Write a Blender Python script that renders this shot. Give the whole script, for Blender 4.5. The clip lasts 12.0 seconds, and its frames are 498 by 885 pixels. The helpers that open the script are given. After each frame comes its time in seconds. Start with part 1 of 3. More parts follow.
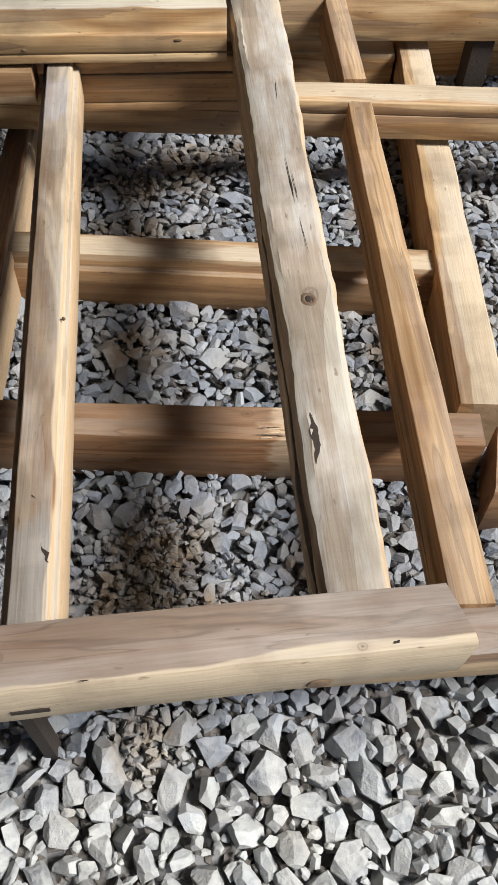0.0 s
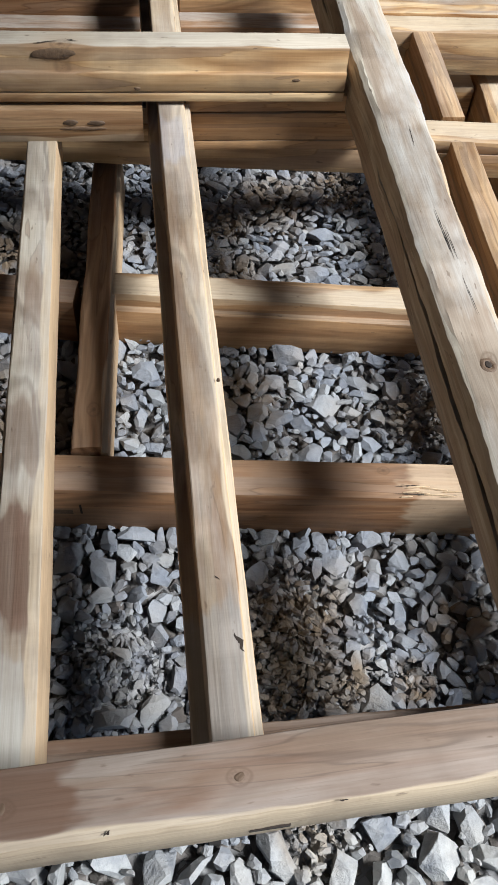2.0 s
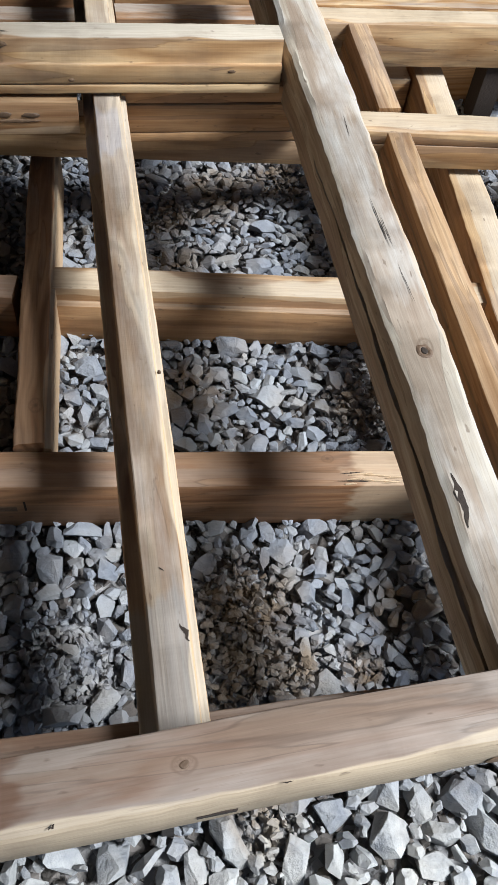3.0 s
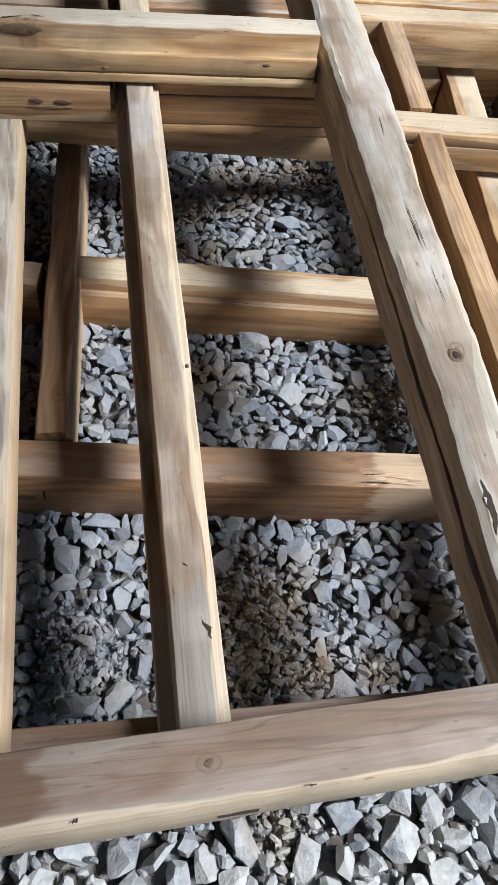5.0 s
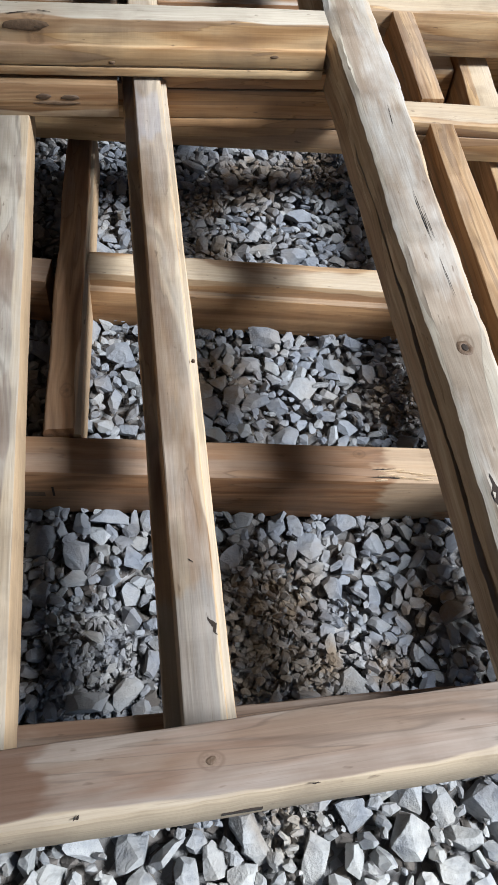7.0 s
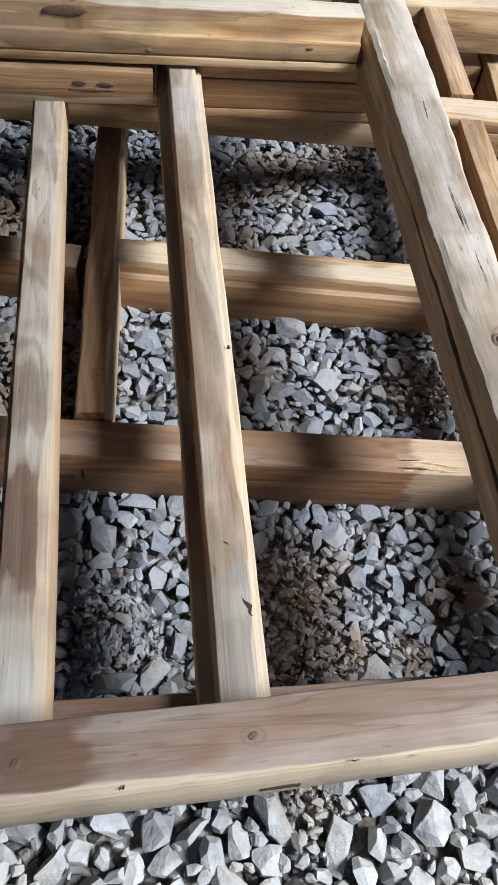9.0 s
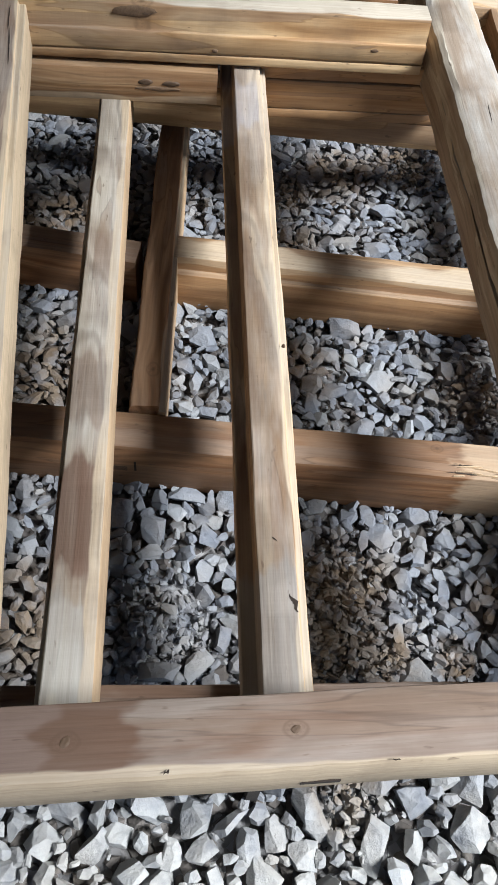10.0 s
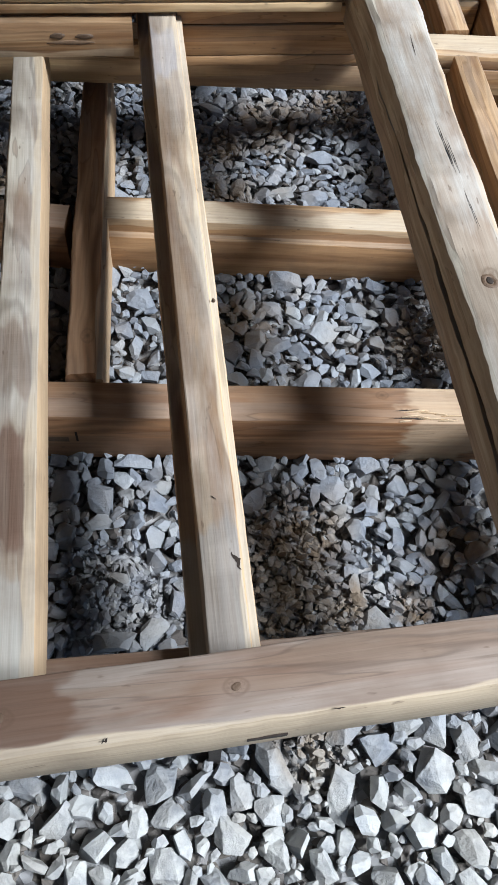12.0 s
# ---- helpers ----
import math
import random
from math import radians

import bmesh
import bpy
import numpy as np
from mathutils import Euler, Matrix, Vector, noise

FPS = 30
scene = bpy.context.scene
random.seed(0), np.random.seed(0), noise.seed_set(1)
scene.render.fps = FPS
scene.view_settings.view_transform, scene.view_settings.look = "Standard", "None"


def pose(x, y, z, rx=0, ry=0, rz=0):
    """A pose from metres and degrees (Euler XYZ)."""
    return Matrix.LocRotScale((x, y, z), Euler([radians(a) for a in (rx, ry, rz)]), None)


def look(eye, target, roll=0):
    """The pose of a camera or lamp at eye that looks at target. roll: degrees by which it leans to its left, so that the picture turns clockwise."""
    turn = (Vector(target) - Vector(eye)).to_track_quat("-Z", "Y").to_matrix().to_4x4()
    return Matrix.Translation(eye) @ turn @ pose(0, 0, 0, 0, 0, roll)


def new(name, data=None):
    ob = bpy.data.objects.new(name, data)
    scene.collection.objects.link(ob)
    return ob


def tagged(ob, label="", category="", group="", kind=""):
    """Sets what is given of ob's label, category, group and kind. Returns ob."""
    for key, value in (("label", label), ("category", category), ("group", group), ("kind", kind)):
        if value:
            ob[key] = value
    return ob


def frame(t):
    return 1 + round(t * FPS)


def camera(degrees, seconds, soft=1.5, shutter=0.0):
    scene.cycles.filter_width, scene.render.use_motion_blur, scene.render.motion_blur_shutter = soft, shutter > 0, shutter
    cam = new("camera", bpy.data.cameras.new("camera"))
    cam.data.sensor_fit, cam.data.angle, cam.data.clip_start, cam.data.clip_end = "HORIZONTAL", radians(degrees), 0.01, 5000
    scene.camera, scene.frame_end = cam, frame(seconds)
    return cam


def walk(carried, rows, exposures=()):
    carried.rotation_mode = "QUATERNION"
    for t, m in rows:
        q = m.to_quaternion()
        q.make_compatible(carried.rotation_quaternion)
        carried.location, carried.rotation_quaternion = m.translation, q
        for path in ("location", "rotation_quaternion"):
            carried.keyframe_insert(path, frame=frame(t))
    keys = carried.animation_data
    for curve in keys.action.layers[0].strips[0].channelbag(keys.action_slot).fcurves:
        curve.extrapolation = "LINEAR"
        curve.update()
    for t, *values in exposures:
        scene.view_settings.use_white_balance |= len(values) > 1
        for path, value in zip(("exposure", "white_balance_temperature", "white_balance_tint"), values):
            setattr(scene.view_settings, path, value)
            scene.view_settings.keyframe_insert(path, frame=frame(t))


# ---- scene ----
cam = camera(34.9, 12.0, soft=1.0)
PATH = [
    (0, (0.03, 0.148, 1.315), (0.169, 1.3, -0.314), 2.9),
    (0.5, (-0.056, 0.194, 1.32), (0.04, 1.357, -0.304), 4.5),
    (1, (-0.204, 0.266, 1.315), (-0.109, 1.43, -0.308), 2.5),
    (1.5, (-0.271, 0.293, 1.314), (-0.124, 1.454, -0.308), 2.6),
    (2, (-0.263, 0.287, 1.315), (-0.047, 1.439, -0.305), 5.9),
    (2.5, (-0.261, 0.287, 1.314), (0.009, 1.423, -0.31), 7.7),
    (3, (-0.244, 0.277, 1.316), (0.082, 1.404, -0.304), 8.8),
    (5, (-0.277, 0.289, 1.309), (0.041, 1.406, -0.319), 10.8),
    (5.5, (-0.29, 0.288, 1.303), (-0.013, 1.407, -0.331), 11.0),
    (6, (-0.283, 0.29, 1.308), (-0.016, 1.411, -0.327), 11.1),
    (6.5, (-0.258, 0.291, 1.302), (0.014, 1.408, -0.334), 9.7),
    (8.5, (-0.272, 0.283, 1.307), (-0.003, 1.389, -0.338), 8.0),
    (9, (-0.307, 0.276, 1.3), (-0.042, 1.383, -0.344), 9.9),
    (9.5, (-0.309, 0.275, 1.297), (-0.06, 1.381, -0.35), 10.3),
    (10, (-0.317, 0.267, 1.309), (-0.167, 1.379, -0.346), 7.3),
    (10.5, (-0.338, 0.245, 1.327), (-0.36, 1.384, -0.317), 4.1),
    (11, (-0.343, 0.247, 1.322), (-0.442, 1.392, -0.315), 5.6),
    (11.5, (-0.315, 0.261, 1.31), (-0.329, 1.41, -0.327), 7.8),
    (12, (-0.257, 0.267, 1.282), (-0.05, 1.304, -0.415), 6.0),
]
walk(cam, [(t, look(eye, target, roll)) for t, eye, target, roll in PATH],
    exposures=[(0.0, 0.77, 6500, 10), (1.5, 0.87, 6200, 9), (5.0, 0.86, 5980, 9), (9.5, 0.90, 5980, 9), (10.5, 0.98, 6150, 10), (11.2, 0.98, 6150, 10), (12.0, 0.90, 5800, 8)])

# ---- light ----
world = bpy.data.worlds.new("world")
scene.world = world
world.use_nodes = True
sky = world.node_tree.nodes.new("ShaderNodeTexSky")
sky.sky_type, sky.sun_disc = "NISHITA", False
SUN_FROM = Vector((0.61, -0.20, 0.76)).normalized()
sky.sun_elevation = math.asin(SUN_FROM.z)
sky.sun_rotation = math.atan2(SUN_FROM.x, SUN_FROM.y)
world.node_tree.links.new(sky.outputs[0], world.node_tree.nodes["Background"].inputs[0])
world.node_tree.nodes["Background"].inputs[1].default_value = 0.045
sun = new("sun", bpy.data.lights.new("sun", "SUN"))
sun.data.energy, sun.data.angle, sun.data.color = 4.9, radians(18), (1.0, 0.98, 0.95)
sun.matrix_world = look(SUN_FROM * 20, (0, 0, 0))


# ---- materials ----
class Nodes:
    """Short hand for building one node material."""

    def __init__(self, name):
        self.mat = bpy.data.materials.new(name)
        self.mat.use_nodes = True
        self.tree = self.mat.node_tree
        self.shader = self.tree.nodes["Principled BSDF"]

    def add(self, kind, **values):
        n = self.tree.nodes.new("ShaderNode" + kind)
        for key, value in values.items():
            if key == "operation":
                n.operation = value
            elif key == "blend":
                n.data_type, n.blend_type = "RGBA", value
            elif key == "dims":
                n.noise_dimensions = value
            elif key == "feature":
                n.feature = value
        return n

    def put(self, socket, value):
        if hasattr(value, "is_linked"):
            self.tree.links.new(value, socket)
        else:
            socket.default_value = value

    def maths(self, op, a, b=0.0, c=0.0):
        n = self.add("Math", operation=op)
        for s, v in zip(n.inputs, (a, b, c)):
            self.put(s, v)
        return n.outputs[0]

    def vec(self, op, a, b):
        n = self.add("VectorMath", operation=op)
        self.put(n.inputs[0], a)
        self.put(n.inputs[1], b)
        return n.outputs[0]

    def noise(self, where, scale, detail=4.0, rough=0.55, distort=0.0):
        n = self.add("TexNoise")
        self.put(n.inputs["Vector"], where)
        n.inputs["Scale"].default_value, n.inputs["Detail"].default_value = scale, detail
        n.inputs["Roughness"].default_value, n.inputs["Distortion"].default_value = rough, distort
        return n.outputs["Fac"]

    def ramp(self, fac, *stops):
        n = self.add("ValToRGB")
        self.put(n.inputs[0], fac)
        el = n.color_ramp.elements
        while len(el) < len(stops):
            el.new(0.5)
        for e, (at, colour) in zip(el, stops):
            e.position = at
            e.color = (*colour, 1) if isinstance(colour, tuple) else (colour, colour, colour, 1)
        return n.outputs[0]

    def mix(self, fac, a, b, blend="MIX"):
        n = self.add("Mix", blend=blend)
        for key, v in ((0, fac), (6, a), (7, b)):
            if isinstance(v, tuple) and len(v) == 3:
                v = (*v, 1)
            self.put(n.inputs[key], v)
        return n.outputs[2]

    def bump(self, height, strength, distance, normal=None):
        n = self.add("Bump")
        n.inputs["Strength"].default_value, n.inputs["Distance"].default_value = strength, distance
        self.put(n.inputs["Height"], height)
        if normal is not None:
            self.put(n.inputs["Normal"], normal)
        return n.outputs[0]

    def step(self, value, low, high):
        n = self.add("MapRange")
        n.interpolation_type = "SMOOTHSTEP"
        self.put(n.inputs[0], value)
        n.inputs[1].default_value, n.inputs[2].default_value = low, high
        return n.outputs[0]


def wood(name, base, dark, light, seed, pith=(0.03, -0.09), sap=None, knots=(), grey=0.25, bands=130.0, figure=0.55, pale_wood=(0.56, 0.47, 0.34), dive=0.0, side_warmth=0.7, lines=0.5, mineral=(0.22, 0.155, 0.11), stains=()):
    """Sawn hardwood with growth rings along local x. sap: (weight of y, weight of z, threshold) of the pale sapwood.
    knots: (x, y, radius) on the upper face. stains: (from x, to x, colour, strength)."""
    n = Nodes(name)
    co = n.add("TexCoord").outputs["Object"]
    sep = n.add("SeparateXYZ")
    n.put(sep.inputs[0], co)
    x, y, z = sep.outputs
    shift = n.vec("ADD", co, (seed * 3.17, seed * 1.31, seed * 0.77))
    slow = n.vec("MULTIPLY", shift, (2.2, 9.0, 9.0))
    wander = n.noise(slow, 1.0, 2.0)
    # growth rings round a pith that drifts along the timber
    drift = n.noise(n.vec("MULTIPLY", shift, (1.6, 0.0, 0.0)), 1.0, 1.0)
    yy = n.maths("ADD", n.maths("SUBTRACT", y, pith[0]), n.maths("MULTIPLY", n.maths("SUBTRACT", drift, 0.5), 0.10))
    zz = n.maths("ADD", n.maths("SUBTRACT", z, pith[1]), n.maths("MULTIPLY", n.maths("SUBTRACT", wander, 0.5), 0.05))
    if dive:
        zz = n.maths("ADD", zz, n.maths("MULTIPLY", x, dive))
    radius = n.maths("SQRT", n.maths("ADD", n.maths("MULTIPLY", yy, yy), n.maths("MULTIPLY", zz, zz)))
    knot_core, knot_ring = None, None
    for k in knots:
        dx, dy = n.maths("SUBTRACT", x, k[0]), n.maths("SUBTRACT", y, k[1])
        d = n.maths("SQRT", n.maths("ADD", n.maths("MULTIPLY", n.maths("MULTIPLY", dx, dx), 0.55), n.maths("MULTIPLY", dy, dy)))
        near = n.maths("SUBTRACT", 1.0, n.step(d, 0.0, k[2] * 5))
        d = n.maths("ADD", d, n.maths("MULTIPLY", n.maths("SUBTRACT", n.noise(shift, 75.0, 3.0), 0.5), k[2] * 0.5))
        inner = n.maths("MULTIPLY", n.maths("SUBTRACT", 1.0, n.step(d, k[2] * 0.8, k[2])), n.step(n.noise(shift, 260.0, 3.0), 0.35, 0.7))
        rim = n.maths("SUBTRACT", 1.0, n.step(n.maths("ABSOLUTE", n.maths("SUBTRACT", d, k[2])), 0.0, k[2] * 0.3))
        heart = n.maths("SUBTRACT", 1.0, n.step(d, 0.0, k[2] * 0.62))
        core = n.maths("MAXIMUM", n.maths("MAXIMUM", n.maths("MULTIPLY", inner, 0.4), n.maths("MULTIPLY", rim, 0.4)), n.maths("MULTIPLY", heart, 0.95))
        radius = n.maths("ADD", radius, n.maths("MULTIPLY", near, k[2] * 0.9))
        knot_core = core if knot_core is None else n.maths("MAXIMUM", knot_core, core)
        knot_ring = near if knot_ring is None else n.maths("MAXIMUM", knot_ring, near)
    rings = n.maths("PINGPONG", n.maths("ADD", n.maths("MULTIPLY", radius, bands), n.maths("MULTIPLY", wander, 2.5)), 1.0)
    fibre = n.noise(n.vec("MULTIPLY", shift, (7.0, 330.0, 330.0)), 1.0, 3.0)
    streak = n.noise(n.vec("MULTIPLY", shift, (2.0, 60.0, 60.0)), 1.0, 3.0, 0.6)
    blotch = n.noise(shift, 7.0, 5.0, 0.6)
    tone = n.ramp(n.maths("ADD", n.maths("MULTIPLY", rings, figure), n.maths("MULTIPLY", streak, 1.1 - figure)), (0.27, dark), (0.5, base), (0.76, light))
    tone = n.mix(n.ramp(n.noise(n.vec("MULTIPLY", shift, (2.5, 22.0, 22.0)), 1.0, 3.0), (0.40, 0.0), (0.62, 0.55)), tone, dark)
    zone = n.noise(n.vec("MULTIPLY", shift, (1.5, 13.0, 13.0)), 1.0, 1.5, 0.45, 0.5)
    tone = n.mix(n.ramp(zone, (0.49, 0.0), (0.53, 0.42)), tone, light)
    tone = n.mix(n.ramp(n.noise(n.vec("MULTIPLY", shift, (1.6, 18.0, 18.0)), 1.2, 3.0, 0.6, 0.6), (0.50, 0.0), (0.66, 0.45)), tone, (0.17, 0.085, 0.042))
    # crisp late-wood lines and mineral streaks with a dark contour
    late = n.maths("MULTIPLY", n.step(rings, 0.66, 0.96), n.ramp(n.noise(slow, 2.3, 2.0), (0.35, 0.25), (0.6, 1.0)))
    tone = n.mix(n.maths("MULTIPLY", late, lines), tone, tuple(v * 0.62 for v in dark))
    vein = n.noise(n.vec("MULTIPLY", shift, (1.5, 17.0, 17.0)), 1.0, 3.0, 0.45, 0.9)
    tone = n.mix(n.maths("MULTIPLY", n.step(vein, 0.535, 0.55), 0.5), tone, mineral)
    rim_line = n.maths("SUBTRACT", 1.0, n.step(n.maths("ABSOLUTE", n.maths("SUBTRACT", vein, 0.54)), 0.0, 0.012))
    tone = n.mix(n.maths("MULTIPLY", rim_line, 0.45), tone, tuple(v * 0.55 for v in dark))
    sapwood = 0.0
    if sap:
        edge = n.maths("ADD", n.maths("MULTIPLY", y, sap[0]), n.maths("MULTIPLY", z, sap[1]))
        edge = n.maths("ADD", edge, n.maths("MULTIPLY", n.maths("SUBTRACT", n.noise(n.vec("MULTIPLY", shift, (5.0, 0.6, 0.6)), 1.0, 2.0), 0.5), 0.035))
        pale = n.mix(n.maths("MULTIPLY", fibre, 0.7), pale_wood, tuple(v * 0.74 for v in pale_wood))
        sapwood = n.maths("MULTIPLY", n.step(edge, sap[2] - 0.002, sap[2] + 0.002), 0.9)
        tone = n.mix(sapwood, tone, pale)
    # weathered grey film, dust and small dark marks
    film = n.ramp(n.noise(n.vec("MULTIPLY", shift, (3.0, 14.0, 14.0)), 1.0, 5.0, 0.65), (0.44, 0.0), (0.64, grey * 1.4))
    # bounce and sky light painted in by facing: warm sides, cooler duller upper faces
    nz = n.add("SeparateXYZ")
    n.put(nz.inputs[0], n.add("NewGeometry").outputs["Normal"])
    upper = n.step(nz.outputs[2], 0.55, 0.9)
    tone = n.mix(n.maths("MULTIPLY", n.maths("SUBTRACT", 1.0, upper), side_warmth), tone, (1.0, 0.81, 0.62), "MULTIPLY")
    tone = n.mix(upper, tone, (0.83, 0.815, 0.80), "MULTIPLY")
    tone = n.mix(n.maths("MULTIPLY", n.maths("MULTIPLY", film, upper), 1.0), tone, (0.37, 0.355, 0.325))
    # stretches of the timber that have turned another colour
    for low, high, colour, much in stains:
        along = n.maths("ADD", x, n.maths("MULTIPLY", n.maths("SUBTRACT", n.noise(n.vec("MULTIPLY", shift, (9.0, 26.0, 26.0)), 1.0, 3.0), 0.5), 0.14))
        band = n.maths("MULTIPLY", n.step(along, low - 0.012, low + 0.012), n.step(along, high + 0.012, high - 0.012))
        band = n.maths("MULTIPLY", band, n.ramp(streak, (0.3, much * 0.7), (0.6, much)))
        tone = n.mix(n.maths("MULTIPLY", band, n.maths("SUBTRACT", 1.0, sapwood)), tone, colour)
    tone = n.mix(n.ramp(fibre, (0.38, 0.0), (0.72, 0.22)), tone, (0.34, 0.25, 0.17), "MULTIPLY")
    pore = n.noise(n.vec("MULTIPLY", shift, (16.0, 560.0, 560.0)), 1.0, 2.0)
    tone = n.mix(n.ramp(pore, (0.60, 0.0), (0.72, 0.22)), tone, tuple(v * 0.42 for v in dark))
    tone = n.mix(n.ramp(blotch, (0.30, 0.35), (0.48, 0.0)), tone, (0.12, 0.085, 0.06))
    speck = n.noise(n.vec("MULTIPLY", shift, (30.0, 90.0, 90.0)), 1.0, 2.0)
    tone = n.mix(n.ramp(speck, (0.70, 0.0), (0.76, 0.6)), tone, (0.09, 0.06, 0.04))
    if knot_core is not None:
        tone = n.mix(n.maths("MULTIPLY", knot_ring, 0.3), tone, dark)
        tone = n.mix(n.maths("MULTIPLY", knot_core, 0.9), tone, (0.085, 0.05, 0.03))
    n.put(n.shader.inputs["Base Color"], tone)
    n.put(n.shader.inputs["Roughness"], n.maths("ADD", 0.58, n.maths("MULTIPLY", streak, 0.3)))
    n.shader.inputs["Specular IOR Level"].default_value = 0.3
    saw = n.noise(n.vec("MULTIPLY", shift, (170.0, 4.0, 4.0)), 1.0, 1.0)
    first = n.bump(n.maths("ADD", n.maths("MULTIPLY", fibre, 0.6), n.maths("MULTIPLY", saw, 0.35)), 0.5, 0.0011)
    n.put(n.shader.inputs["Normal"], n.bump(n.maths("ADD", n.maths("MULTIPLY", streak, 0.7), n.maths("MULTIPLY", blotch, 0.8)), 0.4, 0.004, first))
    return n.mat


def stone_material(name, vary, gap_shade=0.0):
    n = Nodes(name)
    where = n.add("NewGeometry").outputs["Position"]
    r = n.add("ObjectInfo").outputs["Random"] if vary == "object" else n.add("NewGeometry").outputs["Random Per Island"]
    grain = n.noise(where, 420.0, 4.0, 0.7)
    cloud = n.noise(where, 38.0, 5.0, 0.6)
    tone = n.ramp(r, (0.0, (0.115, 0.122, 0.14)), (0.3, (0.19, 0.202, 0.23)), (0.6, (0.25, 0.262, 0.285)), (0.82, (0.30, 0.295, 0.28)), (1.0, (0.41, 0.415, 0.415)))
    tone = n.mix(n.ramp(cloud, (0.35, 0.0), (0.7, 0.6)), tone, (0.37, 0.37, 0.37))
    tone = n.mix(n.maths("MULTIPLY", grain, 0.45), tone, (0.10, 0.10, 0.105))
    tone = n.mix(1.0, tone, (0.80, 0.85, 0.91), "MULTIPLY")
    # brown soil where the fine stuff lies, and shade painted brown between the timbers
    soil_and_shade = None
    for px, py, pr in SOIL + SHADE_TINTS:
        d = n.add("VectorMath", operation="DISTANCE")
        n.put(d.inputs[0], where)
        d.inputs[1].default_value = (px, py, 0.0)
        m = n.maths("SUBTRACT", 1.0, n.step(d.outputs["Value"], pr * 0.45, pr * 1.25))
        soil_and_shade = m if soil_and_shade is None else n.maths("MAXIMUM", soil_and_shade, m)
    soil_and_shade = n.maths("MULTIPLY", soil_and_shade, n.ramp(n.noise(where, 26.0, 4.0), (0.32, 0.25), (0.58, 0.95)))
    tone = n.mix(soil_and_shade, tone, n.mix(grain, (0.205, 0.152, 0.10), (0.085, 0.060, 0.038)))
    tone = n.mix(n.ramp(n.noise(where, 9.0, 3.0), (0.46, 0.0), (0.70, 0.5)), tone, (0.23, 0.195, 0.15))
    # stones in front of the stack painted paler for the stronger light, unevenly
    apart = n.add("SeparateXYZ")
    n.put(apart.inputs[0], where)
    front_light = n.step(n.maths("ADD", apart.outputs[1], n.maths("MULTIPLY", n.noise(where, 6.0, 3.0), 0.25)), 0.72, 0.48)
    tone = n.mix(n.maths("MULTIPLY", front_light, n.ramp(cloud, (0.3, 0.2), (0.65, 0.62))), tone, (0.49, 0.49, 0.455))
    # darkens the stone colour to stand for shade down in the gaps
    if gap_shade:
        tone = n.mix(gap_shade, tone, (0.075, 0.058, 0.044))
    n.put(n.shader.inputs["Base Color"], tone)
    n.shader.inputs["Roughness"].default_value = 0.86
    n.shader.inputs["Specular IOR Level"].default_value = 0.25
    first = n.bump(grain, 0.5, 0.0016)
    n.put(n.shader.inputs["Normal"], n.bump(n.noise(where, 90.0, 4.0, 0.65), 0.7, 0.006, first))
    return n.mat


# patches between the timbers where shade is painted into the stone colour
SHADE_TINTS = [(-0.57, 0.78, 0.13), (-0.58, 1.30, 0.16), (-0.60, 1.75, 0.18), (-0.78, 1.75, 0.16), (-0.09, 1.33, 0.09), (-0.11, 1.70, 0.10), (0.24, 0.80, 0.07), (0.50, 1.30, 0.10), (0.05, 1.98, 0.12), (0.52, 1.75, 0.09)]
SOIL = [(-0.05, 0.84, 0.11), (-0.09, 0.73, 0.13), (0.02, 0.71, 0.07), (-0.07, 0.49, 0.07), (0.27, 1.26, 0.09), (0.14, 0.70, 0.05), (0.22, 2.02, 0.10), (-0.08, 1.90, 0.08)]


GRIT = [(-0.37, 0.80, 0.08), (-0.30, 0.73, 0.08), (-0.38, 0.72, 0.07), (0.09, 0.80, 0.05)]


def soil_material():
    n = Nodes("gravelly_soil")
    where = n.add("NewGeometry").outputs["Position"]
    v = n.add("TexVoronoi")
    n.put(v.inputs["Vector"], where)
    v.inputs["Scale"].default_value = 32.0
    cells = n.ramp(v.outputs["Color"], (0.1, (0.12, 0.122, 0.125)), (0.9, (0.34, 0.345, 0.355)))
    grit = n.noise(where, 260.0, 5.0, 0.7)
    soil = n.ramp(grit, (0.3, (0.07, 0.05, 0.034)), (0.7, (0.24, 0.175, 0.11)))
    tone = n.mix(n.ramp(n.noise(where, 5.0, 4.0), (0.25, 0.5), (0.5, 0.95)), soil, cells)
    n.put(n.shader.inputs["Base Color"], tone)
    n.shader.inputs["Roughness"].default_value = 0.95
    first = n.bump(v.outputs["Distance"], 0.8, 0.02)
    n.put(n.shader.inputs["Normal"], n.bump(grit, 0.8, 0.004, first))
    return n.mat


def plain(name, colour, rough=0.9):
    n = Nodes(name)
    where = n.add("TexCoord").outputs["Object"]
    g = n.noise(where, 160.0, 4.0)
    n.put(n.shader.inputs["Base Color"], n.mix(g, tuple(c * 0.6 for c in colour), tuple(c * 1.3 for c in colour)))
    n.shader.inputs["Roughness"].default_value = rough
    n.put(n.shader.inputs["Normal"], n.bump(g, 0.5, 0.003))
    return n.mat


